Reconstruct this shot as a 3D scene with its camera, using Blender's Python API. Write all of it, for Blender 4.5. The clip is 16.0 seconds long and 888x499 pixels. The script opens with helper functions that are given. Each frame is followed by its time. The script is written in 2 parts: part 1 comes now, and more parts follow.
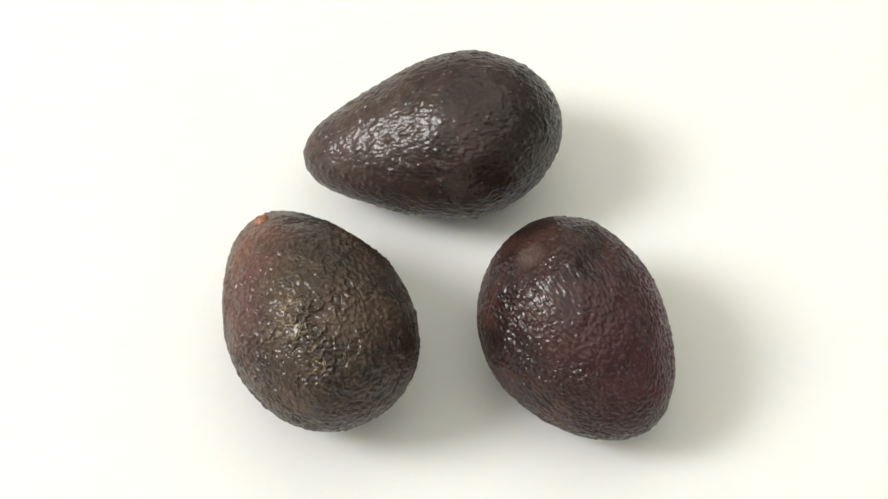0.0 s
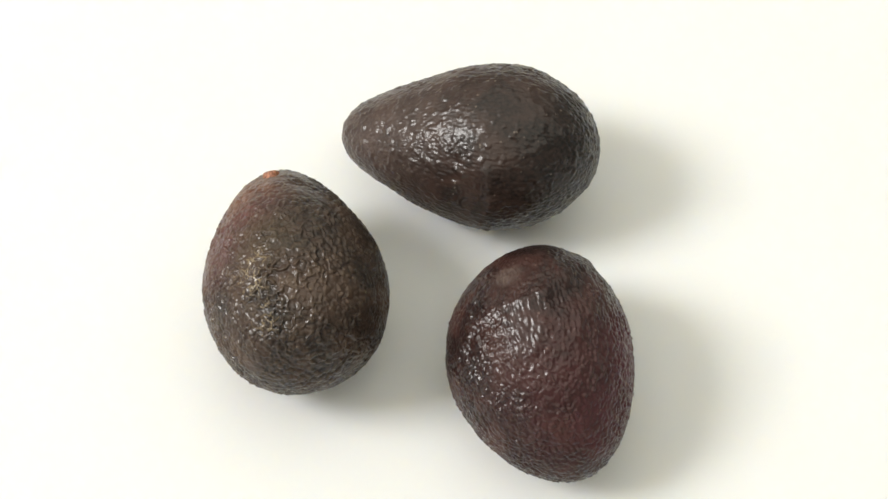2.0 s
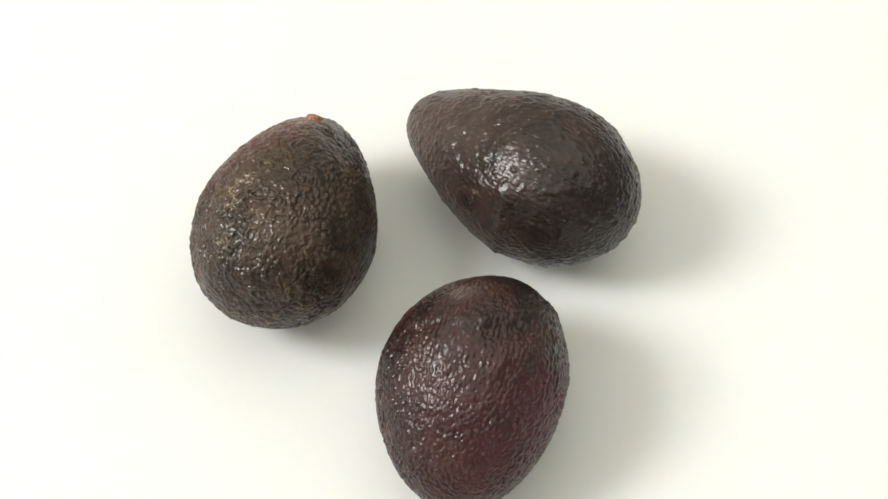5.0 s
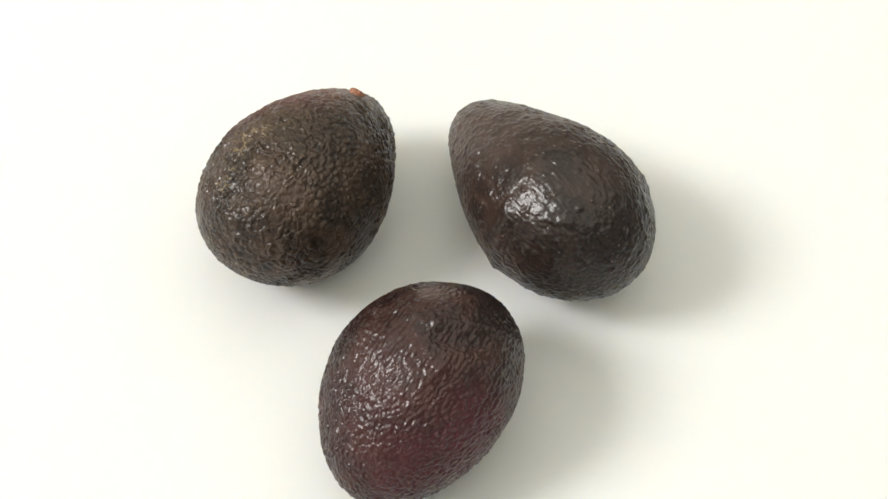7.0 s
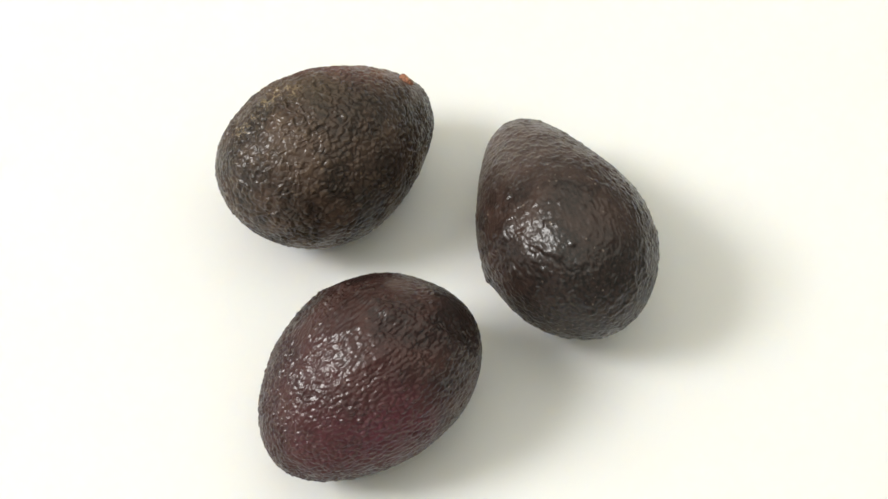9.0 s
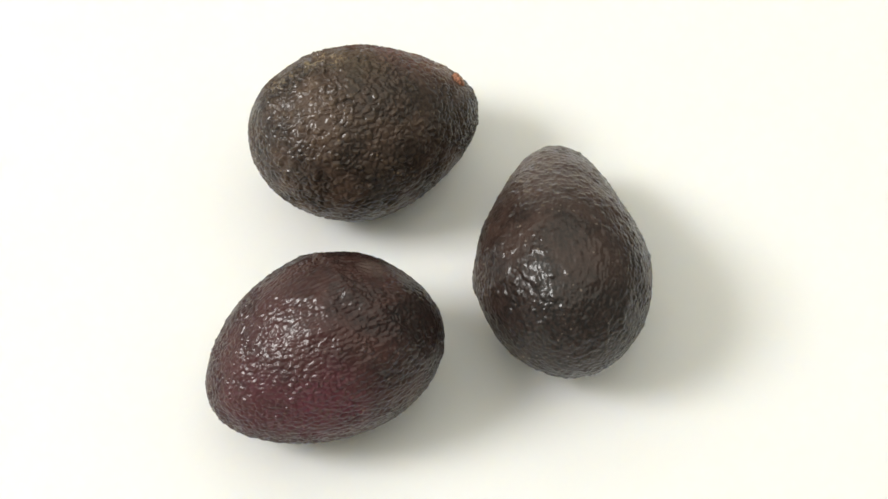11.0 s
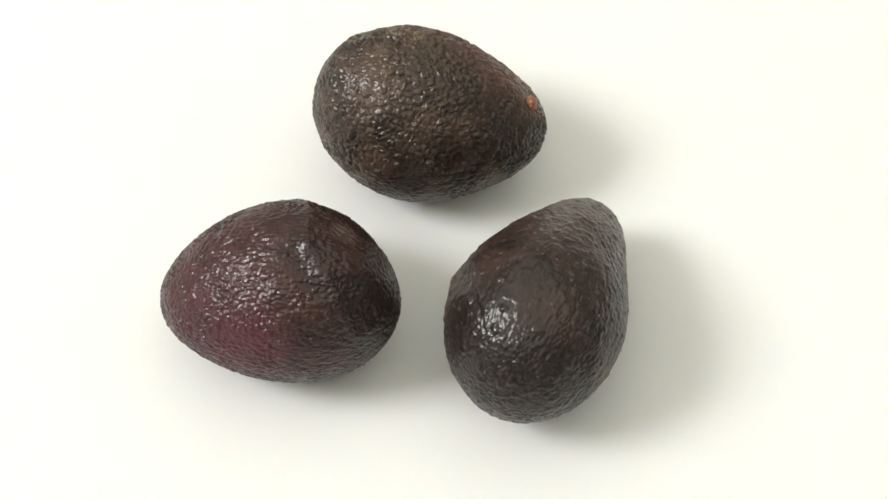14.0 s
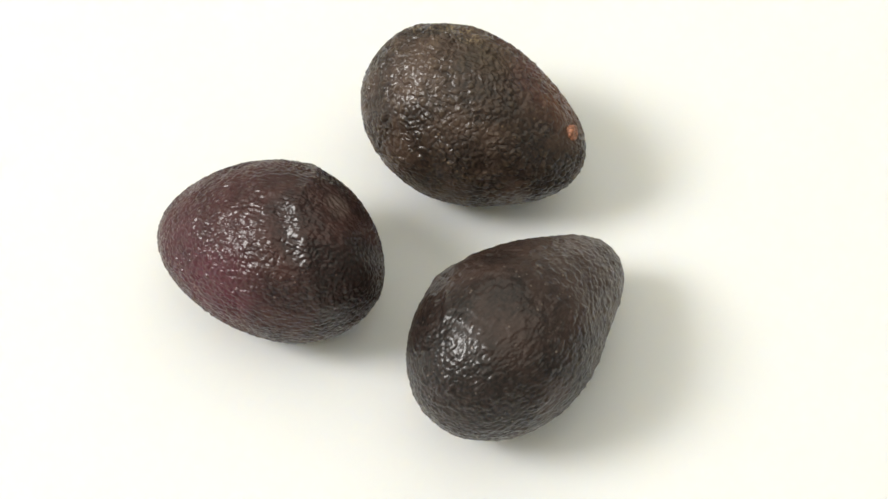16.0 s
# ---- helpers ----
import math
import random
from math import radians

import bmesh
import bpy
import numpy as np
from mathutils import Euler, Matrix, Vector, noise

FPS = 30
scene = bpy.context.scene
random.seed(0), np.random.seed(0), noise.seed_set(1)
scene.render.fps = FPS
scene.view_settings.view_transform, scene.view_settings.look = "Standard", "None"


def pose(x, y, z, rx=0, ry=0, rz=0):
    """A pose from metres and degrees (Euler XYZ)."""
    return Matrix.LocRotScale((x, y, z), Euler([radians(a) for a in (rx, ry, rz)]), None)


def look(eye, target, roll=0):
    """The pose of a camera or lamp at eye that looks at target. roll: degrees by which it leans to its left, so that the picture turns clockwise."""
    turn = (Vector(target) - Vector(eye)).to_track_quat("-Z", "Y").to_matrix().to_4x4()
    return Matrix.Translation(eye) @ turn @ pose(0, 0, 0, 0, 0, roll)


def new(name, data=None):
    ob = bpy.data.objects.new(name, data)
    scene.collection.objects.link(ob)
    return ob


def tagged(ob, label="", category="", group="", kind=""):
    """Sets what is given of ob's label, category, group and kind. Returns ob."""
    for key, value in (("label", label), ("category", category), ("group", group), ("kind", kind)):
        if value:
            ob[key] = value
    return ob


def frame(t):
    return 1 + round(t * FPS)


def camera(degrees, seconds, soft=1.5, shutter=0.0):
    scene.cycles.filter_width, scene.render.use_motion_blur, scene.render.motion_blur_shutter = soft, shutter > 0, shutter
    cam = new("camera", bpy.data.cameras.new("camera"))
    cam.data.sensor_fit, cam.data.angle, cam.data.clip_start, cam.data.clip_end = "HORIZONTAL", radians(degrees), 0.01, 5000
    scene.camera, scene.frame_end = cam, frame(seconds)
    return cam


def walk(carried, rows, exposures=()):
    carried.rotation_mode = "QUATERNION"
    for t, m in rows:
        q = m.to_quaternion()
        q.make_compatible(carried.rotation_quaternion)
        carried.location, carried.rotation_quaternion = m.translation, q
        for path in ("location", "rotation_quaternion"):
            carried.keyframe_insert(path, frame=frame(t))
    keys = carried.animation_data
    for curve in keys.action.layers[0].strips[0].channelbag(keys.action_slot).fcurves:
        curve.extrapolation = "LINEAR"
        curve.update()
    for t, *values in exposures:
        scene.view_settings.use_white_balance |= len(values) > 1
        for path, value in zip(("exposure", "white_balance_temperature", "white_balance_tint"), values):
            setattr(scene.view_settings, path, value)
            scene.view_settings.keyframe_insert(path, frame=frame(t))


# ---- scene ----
# Three avocados ride on a slowly turning white turntable before a camera that stands still.
cam = camera(29.2, 16.0, soft=1.6)
EYE = pose(0.0, -0.35092, 0.61346, 30.732, -3.119, 4.819)
walk(cam, [(0.0, EYE), (16.0, EYE)])

# ---- light: a softbox from the side, an added unseen fill lamp overhead, a warm white room ----
world = bpy.data.worlds.new("studio")
scene.world = world
world.use_nodes = True
back = world.node_tree.nodes["Background"]
back.inputs[0].default_value = (1.0, 0.985, 0.86, 1)
back.inputs[1].default_value = 0.25


def softbox(name, eye, aim, wide, high, watts, colour):
    lamp = bpy.data.lights.new(name, "AREA")
    lamp.shape, lamp.size, lamp.size_y, lamp.energy, lamp.color = "RECTANGLE", wide, high, watts, colour
    ob = new(name, lamp)
    ob.matrix_world = look(eye, aim)
    return ob


softbox("side_softbox", (-3.62, -0.80, 3.35), (0.0, 0.0, 0.02), 1.6, 1.6, 228.0, (1.0, 0.99, 0.97))
# wide unseen lamp added overhead to lift the ambient light
softbox("overhead_fill", (-0.9, 0.6, 3.6), (-0.7, 0.4, 0.0), 9.0, 8.0, 208.0, (1.0, 0.986, 0.86))
scene.view_settings.exposure = 0.20

TURN_RATE = -8.811  # degrees a second


# ---- materials ----
def nodes_of(name):
    m = bpy.data.materials.new(name)
    m.use_nodes = True
    nt = m.node_tree
    return m, nt, nt.nodes["Principled BSDF"]


def add(nt, kind, links=(), **settings):
    """A node; settings by attribute name are set in the calls below, links are (input, socket or value)."""
    n = nt.nodes.new(kind)
    for key, value in links:
        if isinstance(value, bpy.types.NodeSocket):
            nt.links.new(value, n.inputs[key])
        else:
            n.inputs[key].default_value = value
    return n


def mix(nt, fac, a, b, mode="MIX"):
    n = nt.nodes.new("ShaderNodeMix")
    n.data_type, n.blend_type = "RGBA", mode
    for key, value in ((0, fac), (6, a), (7, b)):
        if isinstance(value, bpy.types.NodeSocket):
            nt.links.new(value, n.inputs[key])
        else:
            n.inputs[key].default_value = value if key == 0 else (*value, 1)
    return n.outputs[2]


def ramp(nt, value, lo, hi, out_lo=0.0, out_hi=1.0):
    n = nt.nodes.new("ShaderNodeMapRange")
    n.interpolation_type = "SMOOTHSTEP"
    nt.links.new(value, n.inputs[0])
    for i, v in enumerate((lo, hi, out_lo, out_hi)):
        n.inputs[i + 1].default_value = v
    return n.outputs[0]


def noise_of(nt, co, scale, detail=3.0, rough=0.55, warp=0.0):
    n = add(nt, "ShaderNodeTexNoise", (("Vector", co), ("Scale", scale), ("Detail", detail), ("Roughness", rough), ("Distortion", warp)))
    return n.outputs[0]


def near(nt, co, centre, inner, outer):
    """1 within inner metres of a place on the fruit, falling to 0 at outer metres."""
    n = nt.nodes.new("ShaderNodeVectorMath")
    n.operation = "DISTANCE"
    nt.links.new(co, n.inputs[0])
    n.inputs[1].default_value = centre
    return ramp(nt, n.outputs["Value"], inner, outer, 1.0, 0.0)


def times(nt, a, b):
    n = nt.nodes.new("ShaderNodeMath")
    n.operation = "MULTIPLY"
    for i, v in enumerate((a, b)):
        if isinstance(v, bpy.types.NodeSocket):
            nt.links.new(v, n.inputs[i])
        else:
            n.inputs[i].default_value = v
    return n.outputs[0]


def skin_material(name, dark, mid, fleck, tints, rough, grain, fleck_share, wart_scale, wart_bump, lit_tops_share, cracks=()):
    """Avocado skin: mottled dark ground, blotches of other colours, tan wart tops painted lighter than the creases as
    if lit, pale lenticels, fine leathery grain.
    """
    m, nt, bsdf = nodes_of(name)
    co = nt.nodes.new("ShaderNodeTexCoord").outputs["Object"]
    blotch = noise_of(nt, co, 60, 4, 0.6, 0.4)
    col = mix(nt, ramp(nt, blotch, 0.38, 0.66), dark, mid)
    ragged = noise_of(nt, co, 150, 4, 0.65)
    for centre, inner, outer, tint, share in tints:
        spot = near(nt, co, centre, inner, outer)
        col = mix(nt, times(nt, times(nt, spot, ramp(nt, ragged, 0.3, 0.62, 0.45, 1.0)), share), col, tint)
    # tan on wart tops by relief height; crease shading contrast painted into the colour
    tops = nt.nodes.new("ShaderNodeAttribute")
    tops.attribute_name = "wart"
    lit_tops = times(nt, ramp(nt, tops.outputs["Fac"], 0.25, 0.95), ramp(nt, noise_of(nt, co, 90, 3), 0.3, 0.65, 0.35, 1.0))
    col = mix(nt, times(nt, lit_tops, lit_tops_share), col, fleck)
    fine = noise_of(nt, co, 700, 3, 0.6)
    col = mix(nt, ramp(nt, fine, 0.35, 0.7, 0.0, 0.5), col, mid)
    dots = add(nt, "ShaderNodeTexVoronoi", (("Vector", co), ("Scale", 330.0), ("Randomness", 1.0)))
    dot = ramp(nt, dots.outputs["Distance"], 0.10, 0.22, 1.0, 0.0)
    some = ramp(nt, noise_of(nt, co, 240, 2), 0.55, 0.62)
    col = mix(nt, times(nt, times(nt, dot, some), fleck_share), col, fleck)
    if cracks:
        wander = add(nt, "ShaderNodeTexNoise", (("Vector", co), ("Scale", 180.0), ("Detail", 2.0)))
        moved = nt.nodes.new("ShaderNodeVectorMath")
        moved.operation = "MULTIPLY_ADD"
        nt.links.new(wander.outputs["Color"], moved.inputs[0])
        moved.inputs[1].default_value = (0.006, 0.006, 0.006)
        nt.links.new(co, moved.inputs[2])
        web = nt.nodes.new("ShaderNodeTexVoronoi")
        web.feature = "DISTANCE_TO_EDGE"
        nt.links.new(moved.outputs[0], web.inputs["Vector"])
        web.inputs["Scale"].default_value = 260.0
        line = times(nt, ramp(nt, web.outputs["Distance"], 0.03, 0.10, 1.0, 0.0), ramp(nt, noise_of(nt, co, 190, 2), 0.45, 0.55))
        for centre in cracks:
            col = mix(nt, times(nt, line, times(nt, near(nt, co, centre, 0.003, 0.0085), 0.5)), col, (0.25, 0.19, 0.11))
    nt.links.new(col, bsdf.inputs["Base Color"])
    nt.links.new(ramp(nt, noise_of(nt, co, 110, 5, 0.6), 0.3, 0.7, rough - 0.07, rough + 0.10), bsdf.inputs["Roughness"])
    bsdf.inputs["IOR"].default_value = 1.5
    bsdf.inputs["Specular IOR Level"].default_value = 0.12
    grainy = noise_of(nt, co, 1500, 3, 0.6, 0.3)
    bump = add(nt, "ShaderNodeBump", (("Height", grainy), ("Strength", grain), ("Distance", 0.0004)))
    shift = add(nt, "ShaderNodeTexNoise", (("Vector", co), ("Scale", 260.0), ("Detail", 2.0)))
    bent = nt.nodes.new("ShaderNodeVectorMath")
    bent.operation = "MULTIPLY_ADD"
    nt.links.new(shift.outputs["Color"], bent.inputs[0])
    bent.inputs[1].default_value = (0.003, 0.003, 0.003)
    nt.links.new(co, bent.inputs[2])
    warts = nt.nodes.new("ShaderNodeTexVoronoi")
    warts.feature = "SMOOTH_F1"
    nt.links.new(bent.outputs[0], warts.inputs["Vector"])
    warts.inputs["Scale"].default_value = wart_scale
    warts.inputs["Smoothness"].default_value = 0.35
    rise = ramp(nt, warts.outputs["Distance"], 0.1, 0.7, 1.0, 0.0)
    where = ramp(nt, noise_of(nt, co, 45, 3), 0.36, 0.62, 0.25, 1.0)
    pores = add(nt, "ShaderNodeBump", (("Height", times(nt, rise, where)), ("Strength", wart_bump), ("Distance", 0.00055), ("Normal", bump.outputs[0])))
    nt.links.new(pores.outputs[0], bsdf.inputs["Normal"])
    bsdf.inputs["Coat Weight"].default_value = 0.52
    bsdf.inputs["Coat Roughness"].default_value = 0.23
    nt.links.new(pores.outputs[0], bsdf.inputs["Coat Normal"])
    return m


def white_material(name, colour, rough):
    m, nt, bsdf = nodes_of(name)
    co = nt.nodes.new("ShaderNodeTexCoord").outputs["Object"]
    a = noise_of(nt, co, 6, 3)
    col = mix(nt, ramp(nt, a, 0.3, 0.7), colour, tuple(v * 0.985 for v in colour))
    nt.links.new(col, bsdf.inputs["Base Color"])
    bsdf.inputs["Roughness"].default_value = rough
    bsdf.inputs["Specular IOR Level"].default_value = 0.25
    bsdf.inputs["Subsurface Weight"].default_value = 0.8
    bsdf.inputs["Subsurface Radius"].default_value = (1.0, 0.9, 0.7)
    bsdf.inputs["Subsurface Scale"].default_value = 0.02
    bump = add(nt, "ShaderNodeBump", (("Height", noise_of(nt, co, 900, 2)), ("Strength", 0.03), ("Distance", 0.0003)))
    nt.links.new(bump.outputs[0], bsdf.inputs["Normal"])
    return m


def stem_material():
    m, nt, bsdf = nodes_of("stem_button")
    co = nt.nodes.new("ShaderNodeTexCoord").outputs["Object"]
    a = noise_of(nt, co, 900, 3)
    col = mix(nt, ramp(nt, a, 0.35, 0.65), (0.12, 0.045, 0.024), (0.36, 0.15, 0.08))
    nt.links.new(col, bsdf.inputs["Base Color"])
    bsdf.inputs["Roughness"].default_value = 0.6
    bump = add(nt, "ShaderNodeBump", (("Height", a), ("Strength", 0.6), ("Distance", 0.0006)))
    nt.links.new(bump.outputs[0], bsdf.inputs["Normal"])
    return m


WHITE = white_material("white_board", (0.70, 0.70, 0.685), 0.5)


# ---- the table and the turntable ----
def rounded_disc(name, radius, top, thick, edge, material):
    bm = bmesh.new()
    seg, rings = 192, []
    profile = [(radius - edge * (1 - math.sin(a)), top - edge * (1 - math.cos(a))) for a in [i * math.pi / 12 for i in range(7)]]
    profile.append((radius, top - thick))
    for r, z in profile:
        rings.append([bm.verts.new((r * math.cos(2 * math.pi * i / seg), r * math.sin(2 * math.pi * i / seg), z)) for i in range(seg)])
    for a, b in zip(rings, rings[1:]):
        for i in range(seg):
            bm.faces.new((b[i], b[(i + 1) % seg], a[(i + 1) % seg], a[i]))
    bm.faces.new(rings[0])
    bm.faces.new(rings[-1][::-1])
    bmesh.ops.recalc_face_normals(bm, faces=bm.faces)
    me = bpy.data.meshes.new(name)
    bm.to_mesh(me)
    bm.free()
    me.materials.append(material)
    return new(name, me)


turntable = tagged(rounded_disc("turntable", 0.42, 0.0, 0.012, 0.003, WHITE),
                   "smooth matt white round turntable board, slowly turning", "turntable")


def slab(name, x, y, top, thick, material):
    bm = bmesh.new()
    bmesh.ops.create_cube(bm, size=1.0)
    for v in bm.verts:
        v.co = (v.co.x * x, v.co.y * y, v.co.z * thick + top - thick / 2)
    bmesh.ops.bevel(bm, geom=list(bm.edges), offset=0.003, segments=2, affect="EDGES")
    me = bpy.data.meshes.new(name)
    bm.to_mesh(me)
    bm.free()
    me.materials.append(material)
    return new(name, me)


tagged(slab("ground", 6.0, 6.0, -0.012, 0.03, WHITE), "plain white studio surface under the turntable", "ground", kind="structure")


# ---- the avocados ----
def cube_sphere(n):
    """Unit directions and quads of a sphere with even cells, n to a cube's side."""
    index, dirs, quads = {}, [], []

    def vert(i, j, k):
        key = (i, j, k)
        if key not in index:
            index[key] = len(dirs)
            dirs.append([math.tan((v / n - 0.5) * math.pi / 2) for v in key])
        return index[key]

    for axis in range(3):
        for side in (0, n):
            for a in range(n):
                for b in range(n):
                    ring = []
                    for da, db in ((0, 0), (1, 0), (1, 1), (0, 1)):
                        key = [0, 0, 0]
                        key[axis], key[(axis + 1) % 3], key[(axis + 2) % 3] = side, a + da, b + db
                        ring.append(vert(*key))
                    quads.append(ring if side else ring[::-1])
    d = np.array(dirs)
    return d / np.linalg.norm(d, axis=1)[:, None], quads


DIRS, QUADS = cube_sphere(210)


def to_path(points, path):
    """Distance of each point to a line of places."""
    best = np.full(len(points), 1e9)
    path = [np.array(q) for q in path]
    if len(path) == 1:
        return np.linalg.norm(points - path[0], axis=1)
    for a, b in zip(path, path[1:]):
        s = np.clip((points - a) @ (b - a) / ((b - a) @ (b - a)), 0, 1)
        best = np.minimum(best, np.linalg.norm(points - a - s[:, None] * (b - a), axis=1))
    return best


def fruit_points(s):
    """The smooth outline of one fruit in millimetres, neck towards +x, lying on z = 0."""
    c, p = DIRS[:, 0], np.arctan2(DIRS[:, 2], DIRS[:, 1])
    sn = np.sqrt(np.maximum(0, 1 - c * c))
    a1, a2, a3, a4 = s["taper"]
    r = sn * s["radius"] * (1 + a1 * c + a2 * c ** 2 + a3 * c ** 3 + a4 * c ** 4)
    flat = s["flat"][0] + s["flat"][1] * c
    k = 1 + s["skew"][0] * np.sin(2 * p) + s["skew"][1] * np.sin(p) ** 3
    x = s["half"] * c
    y = r * k * np.cos(p) * (1 + flat) + s["bend"][1] * c * c
    z = r * k * np.sin(p) * (1 - flat) + s["bend"][0] * c * c
    t = radians(s["pitch"])
    pts = np.stack([x * math.cos(t) - z * math.sin(t), y, x * math.sin(t) + z * math.cos(t)], 1)
    pts[:, 2] -= pts[:, 2].min()
    return pts


def cells(v, scale):
    """0 in the creases between the warts of the skin, 1 on their tops."""
    q = v * scale
    q = q + 0.35 * noise.noise_vector(q * 0.7)
    d, _ = noise.voronoi(q)
    return 0.55 * (1 - math.exp(-((d[1] - d[0]) / 0.30) ** 1.4)) + 0.45 * max(0.0, 1 - (d[0] / 0.75) ** 2)


def avocado_skin(name, s, material):
    pts = fruit_points(s)
    mid = pts.mean(axis=0)
    out = pts - mid
    out /= np.linalg.norm(out, axis=1)[:, None]
    lift = np.zeros(len(pts))
    for path, width, amount in s["lumps"]:
        lift += amount * np.exp(-(to_path(pts, path) / width) ** 2)
    wart = np.full(len(pts), s["wart"])
    for path, width, share in s["smooth"]:
        wart *= 1 - share * np.exp(-(to_path(pts, path) / width) ** 2)
    path, width, amount = s["worms"]
    worms = s["web"] + amount * np.exp(-(to_path(pts, path) / width) ** 2)
    relief, tops = np.empty(len(pts)), np.empty(len(pts))
    for i, q in enumerate(pts):
        v = Vector(q) + Vector(s["seed"])
        broad = noise.noise(v * 0.06) * 0.45 + noise.noise(v * 0.16) * 0.16 + s["lumpy"] * max(noise.noise(v * 0.33) - 0.1, 0)
        patch = 0.72 + 0.7 * noise.noise(v * 0.11)
        worm = 1 - abs(noise.noise(v * s["worm_scale"] + 0.5 * noise.noise_vector(v * 0.4))) * 4.0
        fine = noise.noise(v * 1.3)
        wrinkle = noise.noise(Vector((v.x * 0.22, v.y * 0.9, v.z * 0.9)))
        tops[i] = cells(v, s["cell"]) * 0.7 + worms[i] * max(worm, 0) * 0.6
        relief[i] = broad * s["uneven"] + wart[i] * patch * (0.9 * cells(v, s["cell"]) - 0.6 + worms[i] * max(worm, 0) + 0.10 * fine) + s["wrinkle"] * wrinkle
    pts = pts + out * (lift + relief)[:, None]
    pts[:, 2] -= pts[:, 2].min()
    me = bpy.data.meshes.new(name)
    me.from_pydata((pts * 0.001).tolist(), [], QUADS)
    me.polygons.foreach_set("use_smooth", [True] * len(me.polygons))
    # relief height, from which the skin colour paints the wart tops lighter
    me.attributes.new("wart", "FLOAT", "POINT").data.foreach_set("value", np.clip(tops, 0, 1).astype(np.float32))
    me.materials.append(material)
    me.update()
    return me


def at_rest(x, y, yaw, t):
    """A thing that rides on the turntable, t seconds on."""
    return pose(0, 0, 0, 0, 0, TURN_RATE * t) @ pose(x, y, 0, 0, 0, yaw)


# the warty one with the stem button
ROUGH = dict(half=48.69, radius=35.26, taper=(-0.160, -0.163, 0.019, 0.190), flat=(0.009, 0.001), skew=(0.0, 0.084), bend=(3.41, 1.14),
             pitch=-8.15, seed=(11.0, 3.0, 7.0), wart=0.88, cell=0.36, worms=([(-20, 10, 67), (-8, 17, 66)], 18.0, 0.9), web=0.55, worm_scale=0.27, wrinkle=0.12, uneven=1.0, lumpy=0.2,
             lumps=[([(42, 3.4, 46.9)], 5.0, -1.3)], smooth=[([(42, 3.4, 46.9)], 7.0, 0.6)])
# the long smooth one with a keel along its flank
LONG = dict(half=54.0, radius=32.72, taper=(-0.359, -0.163, 0.183, 0.119), flat=(0.032, 0.045), skew=(0.009, 0.014), bend=(-0.42, -1.57),
            pitch=-7.93, seed=(41.0, 23.0, 17.0), wart=0.38, cell=0.44, worms=([(0, 0, 60)], 10.0, 0.0), web=0.3, worm_scale=0.26, wrinkle=0.16, uneven=1.1, lumpy=0.75,
            lumps=[([(-9.7, 28.5, 52.4), (-11.5, 33.9, 40.6), (-12.1, 32.4, 23.1)], 4.5, 1.2), ([(21.5, -25.8, 35.5)], 9.0, -1.0),
                   ([(-26.2, -29.4, 46.5)], 5.0, 0.9)],
            smooth=[([(20, 5, 55), (-2, 10, 64), (-25, 10, 62)], 21.0, 0.62)])
# the purple one with a dented end
PURPLE = dict(half=47.17, radius=34.44, taper=(-0.158, -0.048, 0.058, -0.037), flat=(0.039, 0.067), skew=(0.009, 0.082), bend=(-1.15, 3.47),
              pitch=-6.31, seed=(71.0, 53.0, 29.0), wart=0.65, cell=0.43, worms=([(10, -6, 63)], 16.0, 0.6), web=0.45, worm_scale=0.30, wrinkle=0.30, uneven=1.0, lumpy=0.15,
              lumps=[([(-2.8, -32.2, 48.2), (-8, -27.9, 53.7), (-10.4, -15.2, 64.6), (-9.5, -6.8, 67.7), (-10.5, 0, 67.5)], 2.4, 0.8),
                     ([(-10.5, 0, 67.5), (-15.5, 6.7, 66.6), (-21.3, 14, 63.6), (-25.4, 19.6, 57.9), (-31, 24.5, 47.2)], 2.8, 0.75),
                     ([(-7, 5, 68), (-11, 11, 66.5), (-16, 16.5, 63.8)], 4.5, -1.4), ([(-24, -8, 62)], 8.0, -1.2), ([(-34, -6, 52)], 9.0, -1.0),
                     ([(0.9, 11.2, 64.8), (7, 9, 63)], 2.5, 0.7), ([(10, -8.8, 62.3), (1, -3, 66)], 2.2, 0.6),
                     ([(-35.2, 21.5, 46.0), (-30, 24, 38)], 4.0, 1.0)],
              smooth=[([(-28, -8, 60), (-36, 4, 50)], 14.0, 0.8), ([(13, -5, 62.5), (3, -8, 65)], 12.0, 0.55)])

ROUGH_SKIN = skin_material("warty_skin", (0.009, 0.0056, 0.0040), (0.052, 0.0315, 0.0220), (0.20, 0.14, 0.08),
                           [((0.0204, 0.0216, 0.0524), 0.008, 0.032, (0.105, 0.036, 0.034), 0.75),
                            ((0.0036, 0.0296, 0.0514), 0.006, 0.022, (0.080, 0.030, 0.028), 0.6),
                            ((0.0018, 0.0114, 0.0678), 0.004, 0.018, (0.064, 0.044, 0.023), 0.5),
                            ((0.0326, 0.0142, 0.0499), 0.006, 0.022, (0.135, 0.060, 0.032), 0.75)], 0.44, 0.07, 0.4, 380.0, 0.12, 0.16, [(-0.030, 0.0139, 0.0627), (-0.0178, 0.017, 0.0653), (-0.010, 0.015, 0.067)])
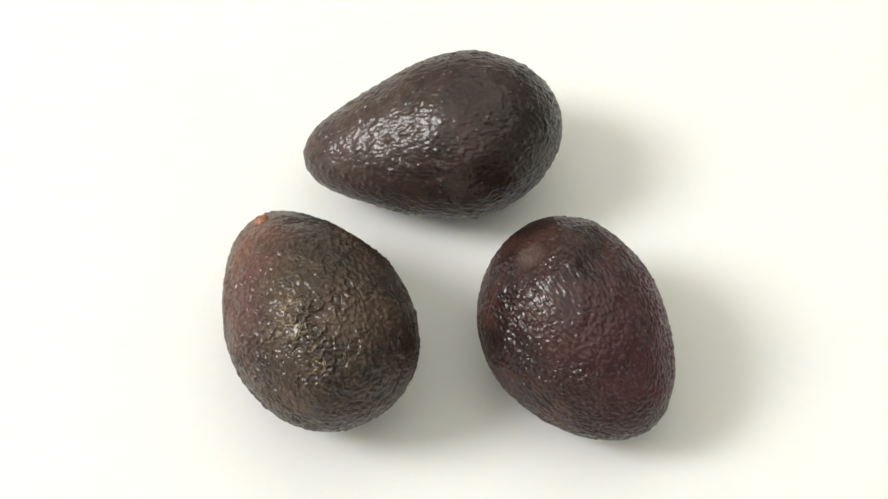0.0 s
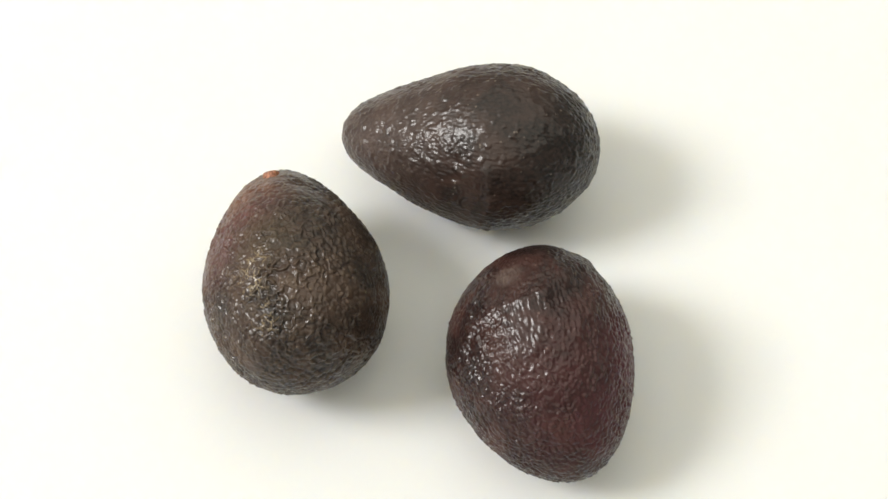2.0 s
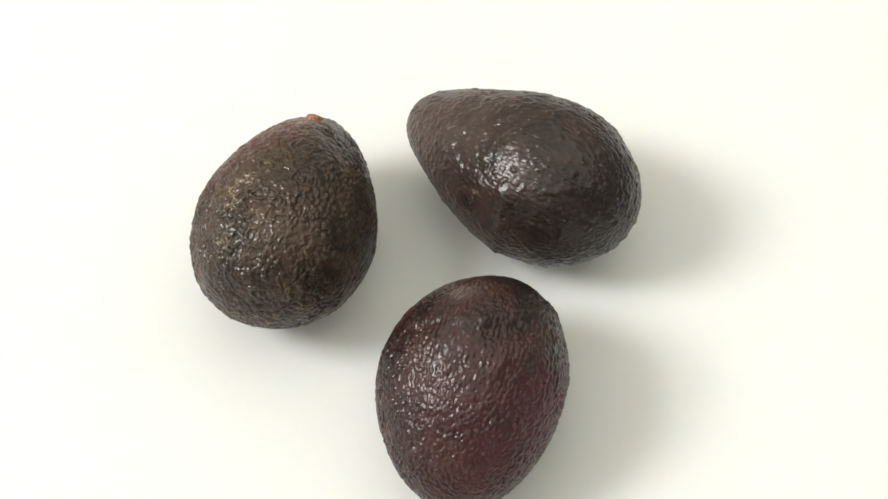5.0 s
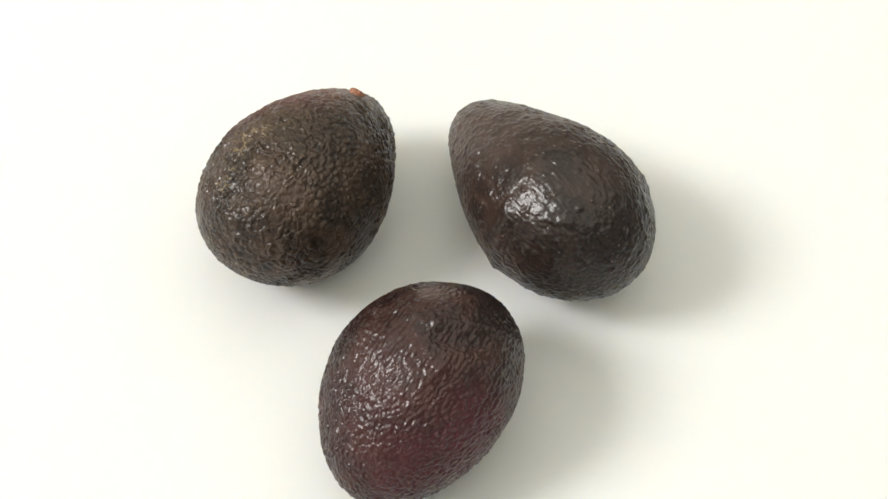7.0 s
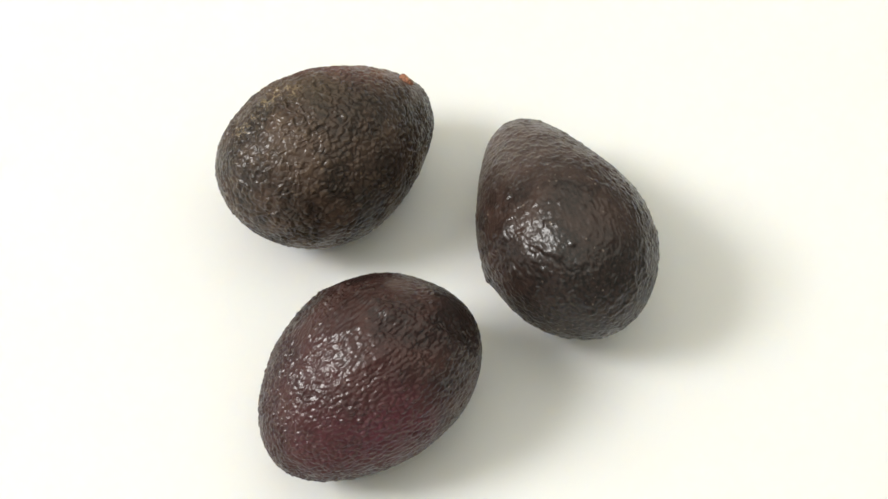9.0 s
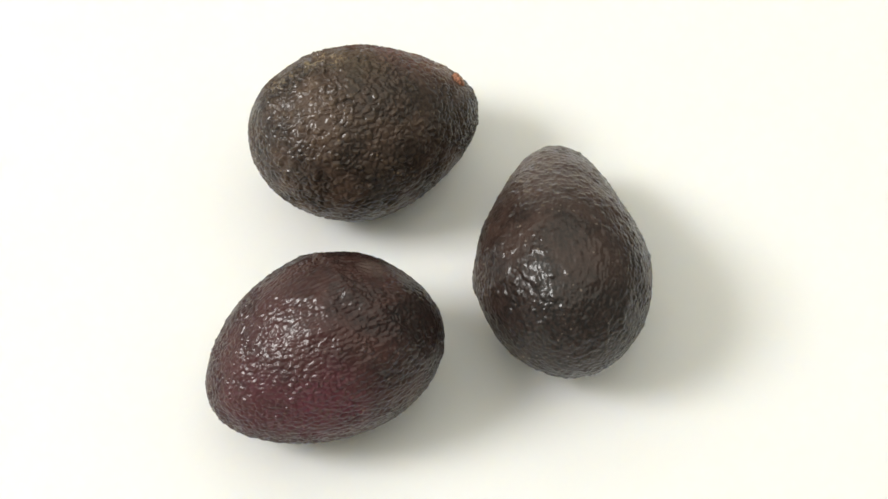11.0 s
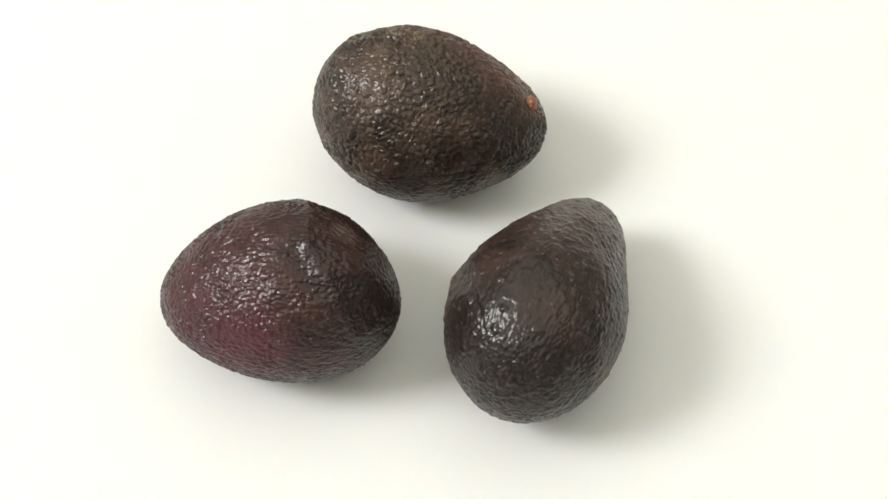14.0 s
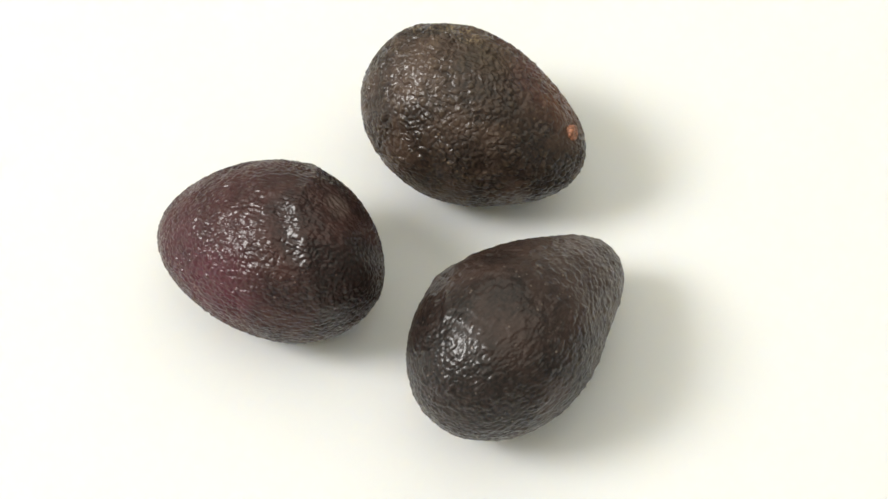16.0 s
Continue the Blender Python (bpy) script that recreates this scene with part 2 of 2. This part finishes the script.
LONG_SKIN = skin_material("smooth_skin", (0.008, 0.0050, 0.0042), (0.036, 0.0205, 0.0160), (0.20, 0.16, 0.13),
                          [((-0.0430, 0.0100, 0.0440), 0.014, 0.042, (0.0050, 0.0047, 0.0043), 0.95),
                           ((0.0400, 0.0000, 0.0420), 0.014, 0.050, (0.080, 0.056, 0.047), 0.75),
                           ((-0.0360, -0.0200, 0.0500), 0.008, 0.026, (0.0065, 0.0062, 0.0055), 0.7)], 0.44, 0.12, 0.5, 420.0, 0.22, 0.05)
PURPLE_SKIN = skin_material("purple_skin", (0.007, 0.0030, 0.0028), (0.038, 0.0150, 0.0120), (0.20, 0.13, 0.11),
                            [((0.0220, 0.0100, 0.0480), 0.014, 0.044, (0.050, 0.015, 0.017), 0.75),
                             ((0.0085, 0.0315, 0.0430), 0.008, 0.026, (0.076, 0.012, 0.025), 0.65),
                             ((0.0300, 0.0200, 0.0400), 0.006, 0.024, (0.060, 0.013, 0.021), 0.6),
                             ((-0.038, 0.0150, 0.0480), 0.012, 0.024, (0.012, 0.010, 0.009), 0.9),
                             ((-0.0238, -0.0105, 0.0620), 0.002, 0.0075, (0.13, 0.10, 0.085), 0.6)], 0.42, 0.07, 0.35, 420.0, 0.10, 0.07)

rough_avocado = tagged(new("avocado"), "warty brown-black avocado with an orange-brown stem button, lying on white board", "avocado", "avocados on the turntable")
rough_skin = new("skin", avocado_skin("skin", ROUGH, ROUGH_SKIN))
rough_skin.parent = rough_avocado


def stem_button(parent):
    """A small woody button set into the neck's end."""
    bm = bmesh.new()
    rings, seg = [], 24
    profile = [(0.0, 1.0), (0.9, 0.95), (1.7, 1.05), (2.3, 0.75), (2.6, 0.2), (2.7, -1.5)]
    top = bm.verts.new((0, 0, 0.8))
    for r, z in profile[1:]:
        ring = []
        for i in range(seg):
            a = 2 * math.pi * i / seg
            k = 1 + 0.12 * noise.noise(Vector((math.cos(a) * 1.5, math.sin(a) * 1.5, r)))
            ring.append(bm.verts.new((r * k * math.cos(a), r * k * math.sin(a), z + 0.15 * noise.noise(Vector((r * math.cos(a), r * math.sin(a), 3))))))
        rings.append(ring)
    for i in range(seg):
        bm.faces.new((top, rings[0][i], rings[0][(i + 1) % seg]))
    for a, b in zip(rings, rings[1:]):
        for i in range(seg):
            bm.faces.new((a[i], b[i], b[(i + 1) % seg], a[(i + 1) % seg]))
    for f in bm.faces:
        f.smooth = True
    for v in bm.verts:
        v.co *= 0.00125
    me = bpy.data.meshes.new("stem_button")
    bm.to_mesh(me)
    bm.free()
    me.materials.append(stem_material())
    ob = new("stem_button", me)
    ob.parent = parent
    out = Vector((0.90, 0.08, 0.43))
    ob.matrix_local = Matrix.Translation((0.0418, 0.00345, 0.0463)) @ out.to_track_quat("Z", "Y").to_matrix().to_4x4()
    return tagged(ob, "orange-brown woody stem button")


stem_button(rough_avocado)
long_avocado = tagged(new("avocado", avocado_skin("avocado", LONG, LONG_SKIN)),
                      "long smooth black-brown pear-shaped avocado lying on white board", "avocado", "avocados on the turntable")
purple_avocado = tagged(new("avocado", avocado_skin("avocado", PURPLE, PURPLE_SKIN)),
                        "purple-brown avocado with a dented end lying on white board", "avocado", "avocados on the turntable")


def motions():
    rides = ((rough_avocado, -0.04431, -0.04023, 122.54), (long_avocado, -0.00628, 0.04859, 193.28),
             (purple_avocado, 0.05664, -0.03364, -56.21), (turntable, 0.0, 0.0, 0.0))
    for thing, x, y, yaw in rides:
        walk(thing, [(i * 0.25, at_rest(x, y, yaw, i * 0.25)) for i in range(65)])


motions()
